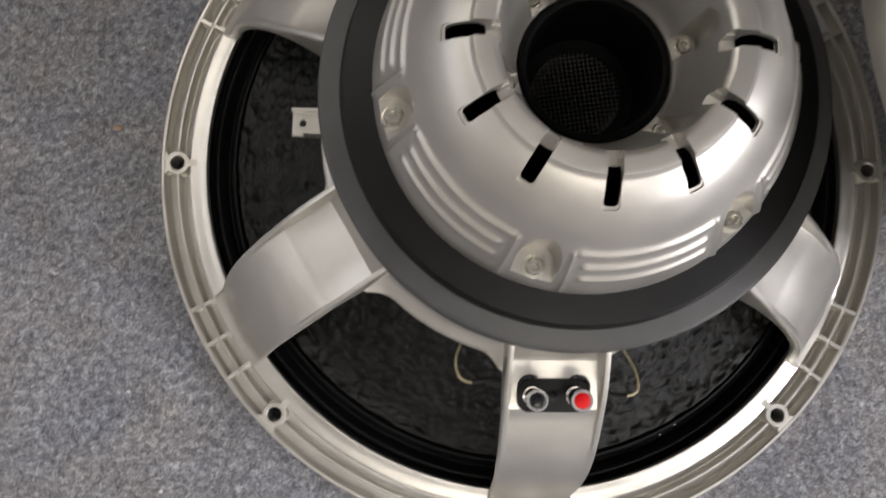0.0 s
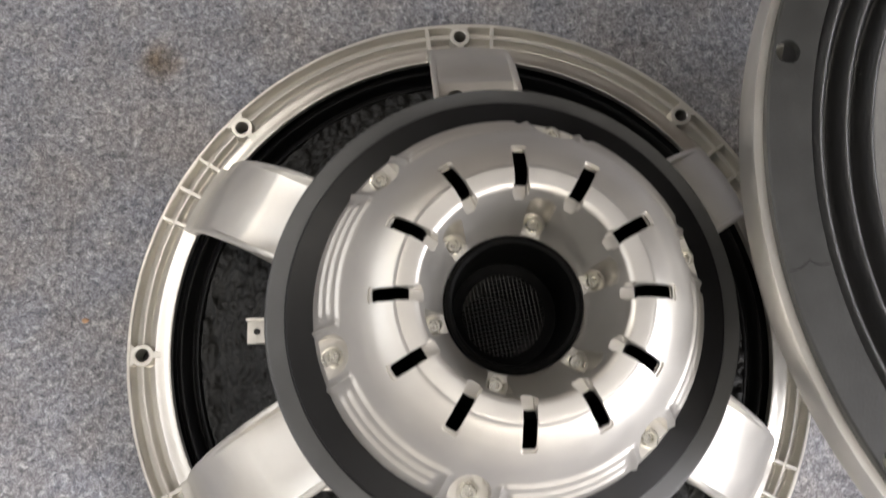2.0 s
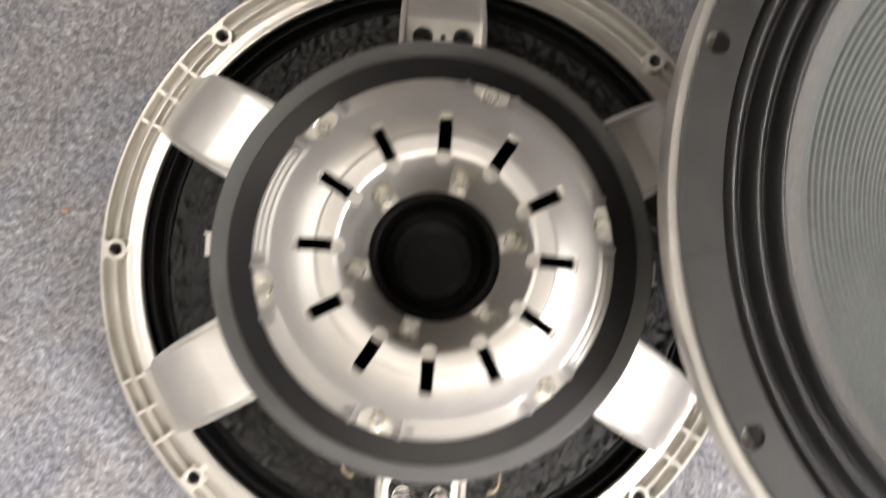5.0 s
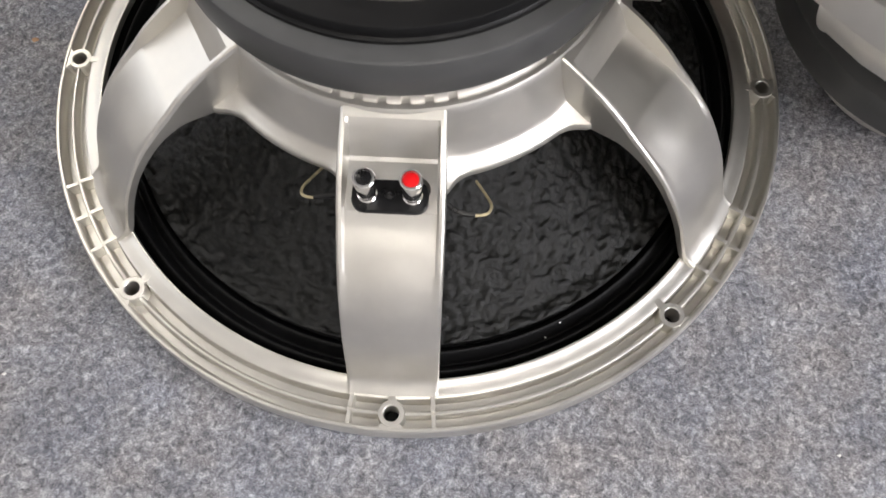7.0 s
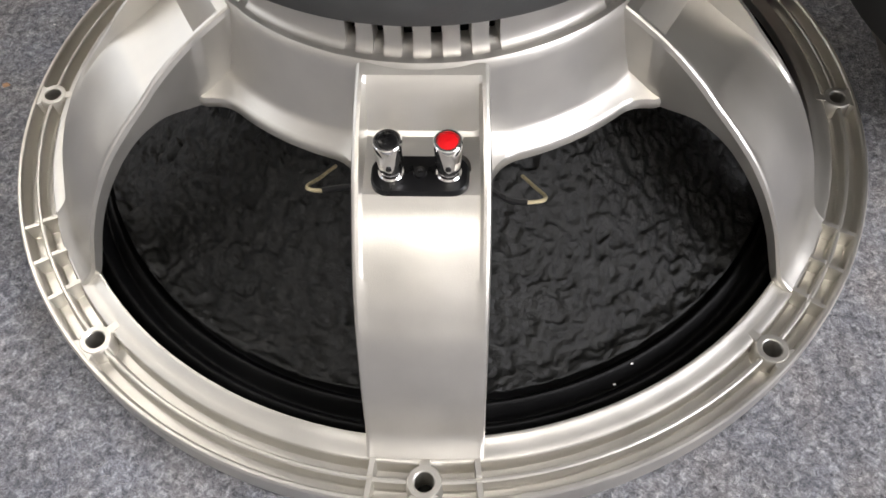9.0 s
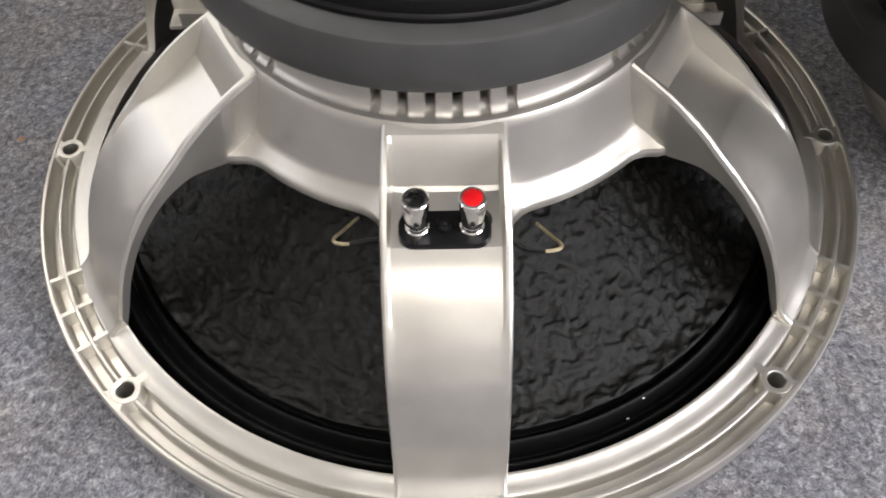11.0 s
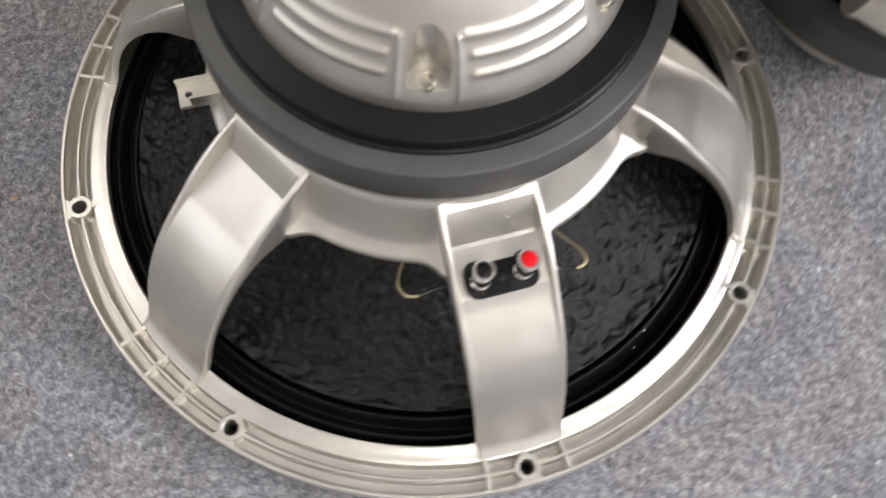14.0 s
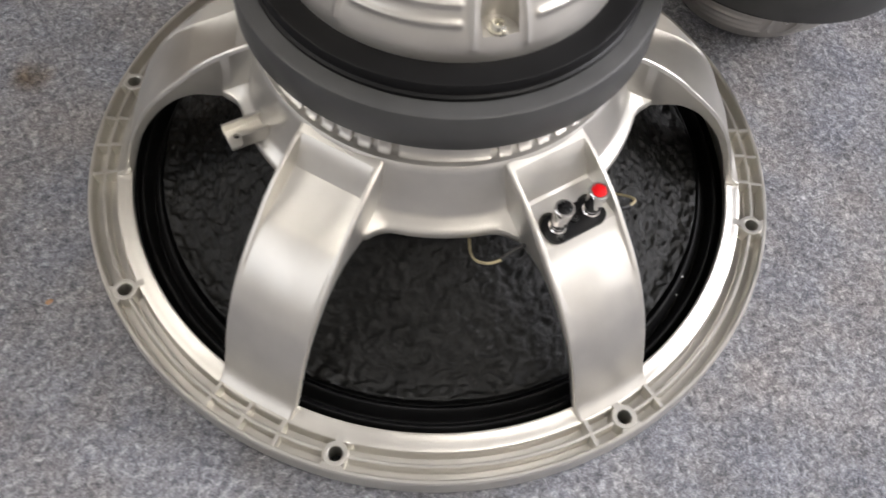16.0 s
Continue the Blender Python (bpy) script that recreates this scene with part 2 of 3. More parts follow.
def rounded(w, h, r, n=6):
    pts = []
    for sx, sy, a0 in ((1, 1, 0), (-1, 1, 90), (-1, -1, 180), (1, -1, 270)):
        for k in range(n + 1):
            a = radians(a0 + 90 * k / n)
            pts.append((sx * (w / 2 - r) + r * math.cos(a), sy * (h / 2 - r) + r * math.sin(a)))
    return pts


def merged(*bms):
    out = bmesh.new()
    for b in bms:
        me = bpy.data.meshes.new("joined")
        b.to_mesh(me)
        b.free()
        out.from_mesh(me)
        bpy.data.meshes.remove(me)
    return out


def moved(bm, m):
    bmesh.ops.transform(bm, matrix=m, verts=bm.verts)
    return bm


def cut(bm, cutters, mats=()):
    """The mesh less all the cutters; mats: kept by the index of each face."""
    def temp(b):
        bmesh.ops.recalc_face_normals(b, faces=b.faces)
        me = bpy.data.meshes.new("cutting")
        b.to_mesh(me)
        b.free()
        for mat in mats:
            me.materials.append(mat)
        return new("cutting", me)
    base, knife = temp(bm), temp(merged(*cutters))
    mod = base.modifiers.new("cut", "BOOLEAN")
    mod.operation, mod.object, mod.solver, mod.use_self = "DIFFERENCE", knife, "EXACT", True
    bpy.context.view_layer.update()
    me = bpy.data.meshes.new_from_object(base.evaluated_get(bpy.context.evaluated_depsgraph_get()))
    out = bmesh.new()
    out.from_mesh(me)
    for ob in (base, knife):
        old = ob.data
        bpy.data.objects.remove(ob)
        bpy.data.meshes.remove(old)
    bpy.data.meshes.remove(me)
    return out


def turn(a):
    return pose(0, 0, 0, 0, 0, a)


def smooth(points, per=6):
    """A smooth line through points."""
    pts = [Vector(p) for p in points]
    out = []
    for i in range(len(pts) - 1):
        a, b, c, d = pts[max(i - 1, 0)], pts[i], pts[i + 1], pts[min(i + 2, len(pts) - 1)]
        for k in range(per):
            t = k / per
            out.append(0.5 * ((2 * b) + (c - a) * t + (2 * a - 5 * b + 4 * c - d) * t * t + (3 * b - a - 3 * c + d) * t ** 3))
    return out + [pts[-1]]


# ---- the room ----
def slab(name, x0, x1, y0, y1, z0, z1, mat, label, category):
    bm = bmesh.new()
    bmesh.ops.create_cube(bm, size=1, matrix=Matrix.Translation(((x0 + x1) / 2, (y0 + y1) / 2, (z0 + z1) / 2)) @ Matrix.Diagonal((x1 - x0, y1 - y0, z1 - z0, 1)))
    return tagged(part(name, bm, mat, None, label), category=category, kind="structure")


bm = bmesh.new()
bmesh.ops.create_grid(bm, x_segments=40, y_segments=40, size=ROOM)
tagged(part("floor", bm, carpet_mat, None, "mottled grey felt carpet covering the floor"), category="carpet", kind="structure")
slab("ceiling", -ROOM, ROOM, -ROOM, ROOM, CEIL, CEIL + 0.1, ceiling_mat, "plain white painted ceiling", "ceiling")
slab("wall_north", -ROOM, ROOM, ROOM, ROOM + 0.12, 0, CEIL, north_mat, "unseen plain wall, dark brown to darken reflections in the metal", "wall")
slab("wall_south", -ROOM, ROOM, -ROOM - 0.12, -ROOM, 0, CEIL, wall_mat, "plain off-white painted wall", "wall")
slab("wall_west_south_of_window", -WEST - 0.12, -WEST, -ROOM, -0.95, 0, CEIL, wall_mat, "plain off-white painted wall", "wall")
slab("wall_west_north_of_window", -WEST - 0.12, -WEST, 1.65, ROOM, 0, CEIL, wall_mat, "plain off-white painted wall", "wall")
slab("wall_west_under_window", -WEST - 0.12, -WEST, -0.95, 1.65, 0, 0.80, wall_mat, "plain off-white painted wall", "wall")
slab("wall_west_over_window", -WEST - 0.12, -WEST, -0.95, 1.65, 2.10, CEIL, wall_mat, "plain off-white painted wall", "wall")
wy0, wy1, wz0, wz1 = -1.80, -0.20, 0.60, 1.70
slab("wall_east_south_of_window", EAST, EAST + 0.12, -ROOM, wy0, 0, CEIL, wall_mat, "plain off-white painted wall", "wall")
slab("wall_east_north_of_window", EAST, EAST + 0.12, wy1, ROOM, 0, CEIL, north_mat, "unseen plain wall, dark brown to darken reflections in the metal", "wall")
slab("wall_east_under_window", EAST, EAST + 0.12, wy0, wy1, 0, wz0, wall_mat, "plain off-white painted wall", "wall")
slab("wall_east_over_window", EAST, EAST + 0.12, wy0, wy1, wz1, CEIL, wall_mat, "plain off-white painted wall", "wall")
for px, py in PANELS:
    lamp = tagged(new("ceiling_light"), "flat white rectangular ceiling panel light, switched on", "ceiling light", "ceiling lights")
    lamp.location = (px, py, CEIL)
    part("diffuser", moved(prism(rounded(1.18, 0.58, 0.01), -0.03, -0.012), Matrix.Identity(4)), panel_mat, lamp, "lit white diffuser")
    part("frame", cut(prism(rounded(1.24, 0.64, 0.012), -0.034, 0), [prism(rounded(1.19, 0.59, 0.01), -0.05, -0.005)]), ceiling_mat, lamp)


# ---- the loudspeaker: lies on its face, z up its axis, the terminals towards -y ----
SPOKES = [270 + 60 * k for k in range(6)]
HALF = 0.0250       # half the width of a spoke
R_HOLE = 0.2195
JOINTS = [-67.2, -114.1, 201.3]     # where the pieces of the gasket meet


def off_spoke(a, r):
    """Distance along the arc from the side of the nearest spoke (negative within it)."""
    d = (math.degrees(a) - 270 + 30) % 60 - 30
    return abs(math.sin(radians(d))) * r - HALF


def basket_rim(thing):
    prof = [(0.2080, 0.0045), (0.2295, 0.0045), (0.2300, 0.0060), (0.2298, 0.0200), (0.2290, 0.0212), (0.2276, 0.0212), (0.2268, 0.0204),
            (0.2262, 0.0124), (0.2255, 0.0116), (0.2214, 0.0116), (0.2207, 0.0124), (0.2203, 0.0198), (0.2196, 0.0205), (0.2186, 0.0205),
            (0.2180, 0.0198), (0.2176, 0.0124), (0.2168, 0.0116), (0.2128, 0.0117), (0.2121, 0.0128), (0.2117, 0.0196), (0.2111, 0.0204), (0.2100, 0.0208),
            (0.2080, 0.0210), (0.2058, 0.0213), (0.2038, 0.0219), (0.2024, 0.0225), (0.2016, 0.0227), (0.2009, 0.0226), (0.2006, 0.0218), (0.2006, 0.0172), (0.2080, 0.0168)]

    cutters = [moved(prism(disc(0.0043, 20), -0.01, 0.05), turn(45 * k) @ pose(R_HOLE, 0, 0)) for k in range(8)]
    rim = part("rim", cut(revolve(prof, 360), cutters), silver, thing, "silver cast rim with ribbed channels and bolt holes", 30)
    # bosses round the bolt holes
    boss = merged(
        revolve([(0.0043, 0.010), (0.0080, 0.010), (0.0076, 0.0205), (0.0070, 0.0213), (0.0048, 0.0213), (0.0043, 0.0208)], 28),
        moved(prism([(-0.0150, -0.0018), (-0.0060, -0.0026), (-0.0060, 0.0026), (-0.0150, 0.0018)], 0.010, 0.0211, 0.0006), Matrix.Identity(4)),
        prism([(0.0055, -0.0058), (0.0086, -0.0085), (0.0086, 0.0085), (0.0055, 0.0058)], 0.010, 0.0209, 0.0005))
    first = part("bolt_boss", boss, silver, rim, m=turn(0) @ pose(R_HOLE, 0, 0))
    for k in range(1, 8):
        again(first, rim, turn(45 * k) @ pose(R_HOLE, 0, 0))
    # short cross ribs at the foot of each spoke
    rib = merged(prism([(0.2090, -0.0013), (0.2185, -0.0013), (0.2185, 0.0013), (0.2090, 0.0013)], 0.010, 0.0222, 0.0007),
                 prism([(0.2195, -0.0013), (0.2280, -0.0013), (0.2280, 0.0013), (0.2195, 0.0013)], 0.010, 0.0209, 0.0007))
    first = None
    for a in SPOKES:
        for d in (-6.0, 0.0, 6.0):
            if d == 0 and a % 180 == 90:
                continue
            if first is None:
                first = part("cross_rib", rib, silver, rim, m=turn(a + d))
            else:
                again(first, rim, turn(a + d))


def spoke(thing, a, kind):
    """kind: plain, seat (with the terminals' holes)"""
    fin = [(0.1035, 0.1460), (0.1160, 0.1405), (0.1280, 0.1338), (0.1400, 0.1250), (0.1490, 0.1166), (0.1605, 0.1060), (0.1720, 0.0934), (0.1828, 0.0771), (0.1918, 0.0585), (0.1982, 0.0405), (0.2028, 0.0285), (0.2095, 0.0222)]
    if kind == "plain":
        floor = [(0.1035, 0.1462), (0.1075, 0.1462), (0.1125, 0.1375), (0.1172, 0.1272), (0.1240, 0.1235), (0.1330, 0.1190), (0.1420, 0.1152), (0.1490, 0.1122), (0.1605, 0.1040), (0.1720, 0.0928), (0.1800, 0.0815)]
    else:
        floor = [(0.1035, 0.1462), (0.1075, 0.1462), (0.1125, 0.1365), (0.1168, 0.1262), (0.1185, 0.1232), (0.1300, 0.1212), (0.1440, 0.1186), (0.1490, 0.1132), (0.1605, 0.1042), (0.1720, 0.0928), (0.1800, 0.0815)]
    under = [(0.1035, 0.1080), (0.1170, 0.1035), (0.1280, 0.1030), (0.1385, 0.1040), (0.1460, 0.1030), (0.1568, 0.0972), (0.1675, 0.0868), (0.1780, 0.0722), (0.1870, 0.0545), (0.1936, 0.0370), (0.1985, 0.0245), (0.2040, 0.0178)]

    def value(line, r):
        return float(np.interp(r, [p[0] for p in line], [p[1] for p in line]))
    top = smooth([(r, 0, z) for r, z in fin], 7)
    low = smooth([(r, 0, z) for r, z in under], 7)
    bm = bmesh.new()
    rings = []
    crease, last = 0.1490, floor[-1][0]
    knee = 4 if kind == "plain" else 6
    floor = floor[:knee] + [(p.x, p.z) for p in smooth([(r, 0, z) for r, z in floor[knee:]], 6)]
    for p, q in zip(top, low):
        r, z = p.x, p.z
        zf = min(z, value(floor, r)) if r < last else z
        k = max(0.0, min(1.0, (r - crease) / 0.012 + 1))
        deep = z - zf
        wide = HALF + 0.0012 * math.sin(math.pi * min(1, max(0, (r - 0.105) / 0.1)))
        crown = 0.0010 * max(0.0, min(1.0, (r - crease) / 0.02))
        pts = [(-wide + 0.0012, q.x, q.z), (-wide, r - 0.001, z - 0.0022), (-wide + 0.0006, r, z - 0.0006), (-wide + 0.0016, r, z), (-wide + 0.0030, r, z - 0.0002 * k),
               (-wide + 0.0042, r, z - deep * 0.96), (-wide + 0.0060, r, zf)]
        for u in (-0.010, 0.0, 0.010):
            pts.append((u, r + crown * (1 - abs(u) / 0.02), zf + crown * (1 - abs(u) / 0.02)))
        pts += [(-u, rr, zz) for u, rr, zz in reversed(pts[:7])]
        rings.append([bm.verts.new((rr, u, zz)) for u, rr, zz in pts])
    n = len(rings[0])
    for p, q in zip(rings, rings[1:]):
        for i in range(n):
            j = (i + 1) % n
            bm.faces.new((p[i], q[i], q[j], p[j]))
    bm.faces.new(rings[0])
    bm.faces.new(rings[-1])
    if kind == "seat":
        bm = cut(bm, [prism(disc(r, 24, 0.1325, y), 0.05, 0.2) for r, y in ((0.0062, 0.0122), (0.0062, -0.0122), (0.0018, 0.0))])
    return part("spoke", bm, silver, thing, "silver cast spoke with raised edges" if kind == "plain" else "silver cast spoke with a seat for terminals", 21, turn(a))


def collar(thing):
    prof = [(0.1000, 0.1030), (0.1188, 0.1020), (0.1202, 0.1032), (0.1204, 0.1066), (0.1198, 0.1082), (0.1184, 0.1091), (0.1144, 0.1124), (0.1134, 0.1136), (0.1126, 0.1154),
            (0.1096, 0.1265), (0.1068, 0.1415), (0.1060, 0.1452), (0.1048, 0.1468), (0.1030, 0.1472), (0.0985, 0.1472), (0.0960, 0.1472), (0.0960, 0.1000)]

    def bend(r, z, a, i):
        d = off_spoke(a, 0.125)
        if 1 <= i <= 7 and d < 0.015:
            f = (1 - max(d, 0) / 0.015) ** 2.4 * max(0.0, min(1.0, (d + 0.009) / 0.005))
            g = 1.0 if i < 5 else 0.75 - 0.2 * (i - 5)
            r, z = r + 0.0085 * f * g, z - 0.0006 * f * g
        return r, z
    part("collar", revolve(prof, 360, bend=bend), silver, thing, "silver cast collar between the spokes", 40)
    # neck with groups of vent slots
    edges = []
    for a in SPOKES:
        for k in range(6):
            mid = radians(a) + (k - 2.5) * 0.0105 / 0.097
            edges.append((mid - 0.0021 / 0.097, mid + 0.0021 / 0.097))
    angles = []
    for lo, hi in sorted((e[0] % (2 * math.pi), e[1] % (2 * math.pi)) for e in edges):
        angles += [(lo, 0), (lo + 1e-4, 1), (hi - 1e-4, 1), (hi, 0)]
    angles += [(radians(k + 0.5), 0) for k in range(0, 360, 3) if not any((lo - 0.02) % 6.2832 < radians(k + 0.5) % 6.2832 < (hi + 0.02) % 6.2832 for lo, hi in edges)]
    angles.sort()
    bm = bmesh.new()
    rings = []
    for a, slot in angles:
        if slot:
            pr = [(0.1042, 0.1469), (0.1020, 0.1471), (0.1000, 0.1476), (0.0985, 0.1484), (0.0972, 0.1496), (0.0955, 0.1503), (0.0940, 0.1505), (0.0925, 0.1506)]
        else:
            pr = [(0.1042, 0.1469), (0.1026, 0.1472), (0.1010, 0.1481), (0.0998, 0.1498), (0.0991, 0.1535), (0.0987, 0.1650), (0.0979, 0.1659), (0.0960, 0.1660)]
        rings.append([bm.verts.new((r * math.cos(a), r * math.sin(a), z)) for r, z in pr])
    for p, q in zip(rings, rings[1:] + rings[:1]):
        for i in range(7):
            bm.faces.new((p[i], q[i], q[i + 1], p[i + 1]))
    part("neck", bm, silver_cap, thing, "silver neck with narrow vent slots", 30)
    # added black ring behind the slots, standing for the shade in them
    part("slot_shade_ring", revolve([(0.080, 0.1480), (0.0915, 0.1480), (0.0915, 0.1664), (0.080, 0.1664)], 96), tube_and_shade_black, thing, "black ring added behind the vent slots as their shade")
    part("front_plate", revolve([(0.060, 0.1662), (0.0966, 0.1662), (0.0974, 0.1668), (0.0974, 0.1718), (0.0966, 0.1728), (0.060, 0.1728)], 192), plate_gloss, thing, "glossy black steel plate under the magnet")


LEANING = Matrix.Translation((-0.0006, -0.0026, 0.0225)) @ pose(0, 0, 0, 0.25) @ Matrix.Translation((0, 0, -0.02))


def magnet_parts(thing):
    part("magnet", revolve([(0.030, 0.1700), (0.1090, 0.1700), (0.1108, 0.1706), (0.1115, 0.1722), (0.1115, 0.1910), (0.1108, 0.1930), (0.1092, 0.1940), (0.030, 0.1940)], 256), magnet_grey, thing, "dark grey coated ring magnet", m=LEANING)
    part("back_plate", revolve([(0.030, 0.1938), (0.1012, 0.1938), (0.1018, 0.1944), (0.1018, 0.1962), (0.1010, 0.1966), (0.1004, 0.1972), (0.1004, 0.2022), (0.1000, 0.2030), (0.0992, 0.2034), (0.030, 0.2036)], 256), plate_black, thing, "black coated steel back plate", 28, LEANING)
    part("vent_tube", revolve([(0.0300, 0.195), (0.0300, 0.2268), (0.0294, 0.2280), (0.0280, 0.2284), (0.0266, 0.2276), (0.0260, 0.2240), (0.0252, 0.1960), (0.0246, 0.1885), (0.0196, 0.1875), (0.0192, 0.1700),
          (0.0180, 0.1250), (0.0300, 0.1250)], 96), tube_and_shade_black, thing, "matt black centre vent tube", m=LEANING)
    part("tube_floor", prism(disc(0.0200, 48), 0.116, 0.118), tube_and_shade_black, thing, "black lining seen through the vent", m=LEANING)
    wires = []
    for k in range(-10, 11):
        u = k * 0.00195
        h = math.sqrt(max(0, 0.0196 ** 2 - u * u))
        if h > 0.003:
            wires.append(tube([(u, -h, 0.1862), (u, h, 0.1862)], 0.00017, 5))
            wires.append(tube([(-h, u, 0.1866), (h, u, 0.1866)], 0.00017, 5))
    part("vent_screen", moved(merged(*wires), turn(8)), screen_wire, thing, "fine square wire screen in the vent", m=LEANING)


CAP_TURN = -1.5     # the cap sits slightly turned


def rear_cap(thing):
    outer = [(0.0872, 0.2036), (0.0874, 0.2068), (0.0866, 0.2120), (0.0836, 0.2200), (0.0785, 0.2305), (0.0729, 0.2405), (0.0670, 0.2498), (0.0615, 0.2562), (0.0575, 0.2595),
             (0.0540, 0.2616), (0.0516, 0.2627), (0.0508, 0.2634), (0.0500, 0.2645), (0.0492, 0.2650), (0.0440, 0.2651), (0.0422, 0.2647), (0.0411, 0.2636), (0.0404, 0.2610), (0.0394, 0.2560),
             (0.0380, 0.2500), (0.0363, 0.2430), (0.0345, 0.2365), (0.0326, 0.2310), (0.0312, 0.2280), (0.0302, 0.2266)]
    curve = [(p.x, p.z) for p in smooth([(r, 0, z) for r, z in outer], 3)]
    heights = np.linspace(0.2080, 0.2490, 62)
    foot, brow = [p for p in curve if p[1] < 0.2078], [p for p in curve[6:] if p[1] > 0.2494 or p[0] < 0.05]
    flank = curve[:22]
    line = foot + [(float(np.interp(z, [p[1] for p in flank], [p[0] for p in flank])), float(z)) for z in heights] + brow

    def pressed(r, z, a, i):
        """Three broad pressed steps between the bolts, framed by a rib."""
        if r < 0.066 or z < 0.2080:
            return r, z
        da = abs((math.degrees(a) - 45 + 30) % 60 - 30)
        h = 0.0
        for zc, span in ((0.2378, 20.8), (0.2303, 18.4), (0.2225, 18.2)):
            ds = 1.13 * (z - zc)
            h = max(h, math.exp(-(ds / 0.0018) ** 2) * max(0.0, min(1.0, (span + 0.6 - da) / 1.4)))
        ends = max(0.0, min(1.0, (0.2392 - z) / 0.002)) * max(0.0, min(1.0, (z - 0.2085) / 0.003))
        h = max(h, math.exp(-((da - 21.6) / 0.85) ** 2) * ends)
        return r + 0.00135 * h * 0.88, z + 0.00135 * h * 0.47
    bm = revolve(line + [(0.0302, 0.2036)], 540, bend=pressed)
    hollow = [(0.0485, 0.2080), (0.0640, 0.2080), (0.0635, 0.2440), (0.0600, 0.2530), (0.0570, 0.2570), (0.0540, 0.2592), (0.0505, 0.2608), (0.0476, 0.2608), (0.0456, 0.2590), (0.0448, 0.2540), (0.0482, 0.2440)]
    # a hollow under each slot, its walls coloured black to stand for the shade inside
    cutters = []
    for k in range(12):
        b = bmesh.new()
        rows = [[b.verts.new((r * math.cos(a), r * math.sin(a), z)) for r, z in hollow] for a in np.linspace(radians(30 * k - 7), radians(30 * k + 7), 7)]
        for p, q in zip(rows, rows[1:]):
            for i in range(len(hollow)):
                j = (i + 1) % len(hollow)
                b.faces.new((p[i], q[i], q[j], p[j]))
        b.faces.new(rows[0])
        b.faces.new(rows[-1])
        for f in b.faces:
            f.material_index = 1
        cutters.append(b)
    for k in range(12):
        cutters.append(moved(prism(rounded(0.0205, 0.0056, 0.0016), 0.2542, 0.28), turn(30 * k) @ pose(0.0492, 0, 0)))
        cutters.append(moved(prism(rounded(0.0050, 0.0066, 0.0016), -0.0006, 0.01), turn(30 * k) @ pose(0.0590, 0, 0.2583, 0, 43, 0)))
        cutters.append(moved(prism(rounded(0.0050, 0.0066, 0.0016), 0, 0.03), turn(30 * k) @ pose(0.0410, 0, 0.2590)))
    for k in range(6):
        cutters.append(moved(prism(disc(0.0088, 28) , 0.2168, 0.27), turn(60 * k + 15) @ pose(0.0808, 0, 0)))
        cutters.append(moved(prism([(0, -0.0085), (0.02, -0.0085), (0.02, 0.0085), (0, 0.0085)], 0.2168, 0.27), turn(60 * k + 15) @ pose(0.0808, 0, 0)))
        cutters.append(moved(prism(disc(0.0056, 32), 0, 0.0300, 0.003), turn(60 * k + 15) @ pose(0.0357, 0, 0.2270, 0, 8, 0)))
        cutters.append(moved(prism([(-0.012, -0.0042), (0, -0.0042), (0, 0.0042), (-0.012, 0.0042)], 0.2270, 0.2480), turn(60 * k + 15) @ pose(0.0357, 0, 0)))
    cap = part("rear_cap", cut(bm, cutters, (silver_cap, tube_and_shade_black)), silver_cap, thing, "silver domed rear cap with twelve cooling slots", 32, LEANING @ turn(CAP_TURN))
    # second slot: black painted into the hollows as shade
    cap.data.materials.append(tube_and_shade_black)
    def bolt(r):
        b = merged(revolve([(0.0002, 0.0), (r * 1.35, 0.0), (r * 1.35, 0.0010), (r, 0.0012), (r, r * 0.95), (r * 0.86, r * 1.15), (r * 0.55, r * 1.15), (r * 0.50, r * 0.5), (0.0002, r * 0.5)], 30, False))
        return b
    b1 = part("bolt", bolt(0.0036), zinc, cap, "bright socket-head bolt", m=turn(15) @ pose(0.0806, 0, 0.2165))
    b2 = part("bolt", bolt(0.0032), zinc, cap, "bright socket-head bolt", m=turn(15) @ pose(0.0356, 0, 0.2269))
    for k in range(1, 6):
        again(b1, cap, turn(60 * k + 15) @ pose(0.0806, 0, 0.2165))
        again(b2, cap, turn(60 * k + 15) @ pose(0.0356, 0, 0.2269))


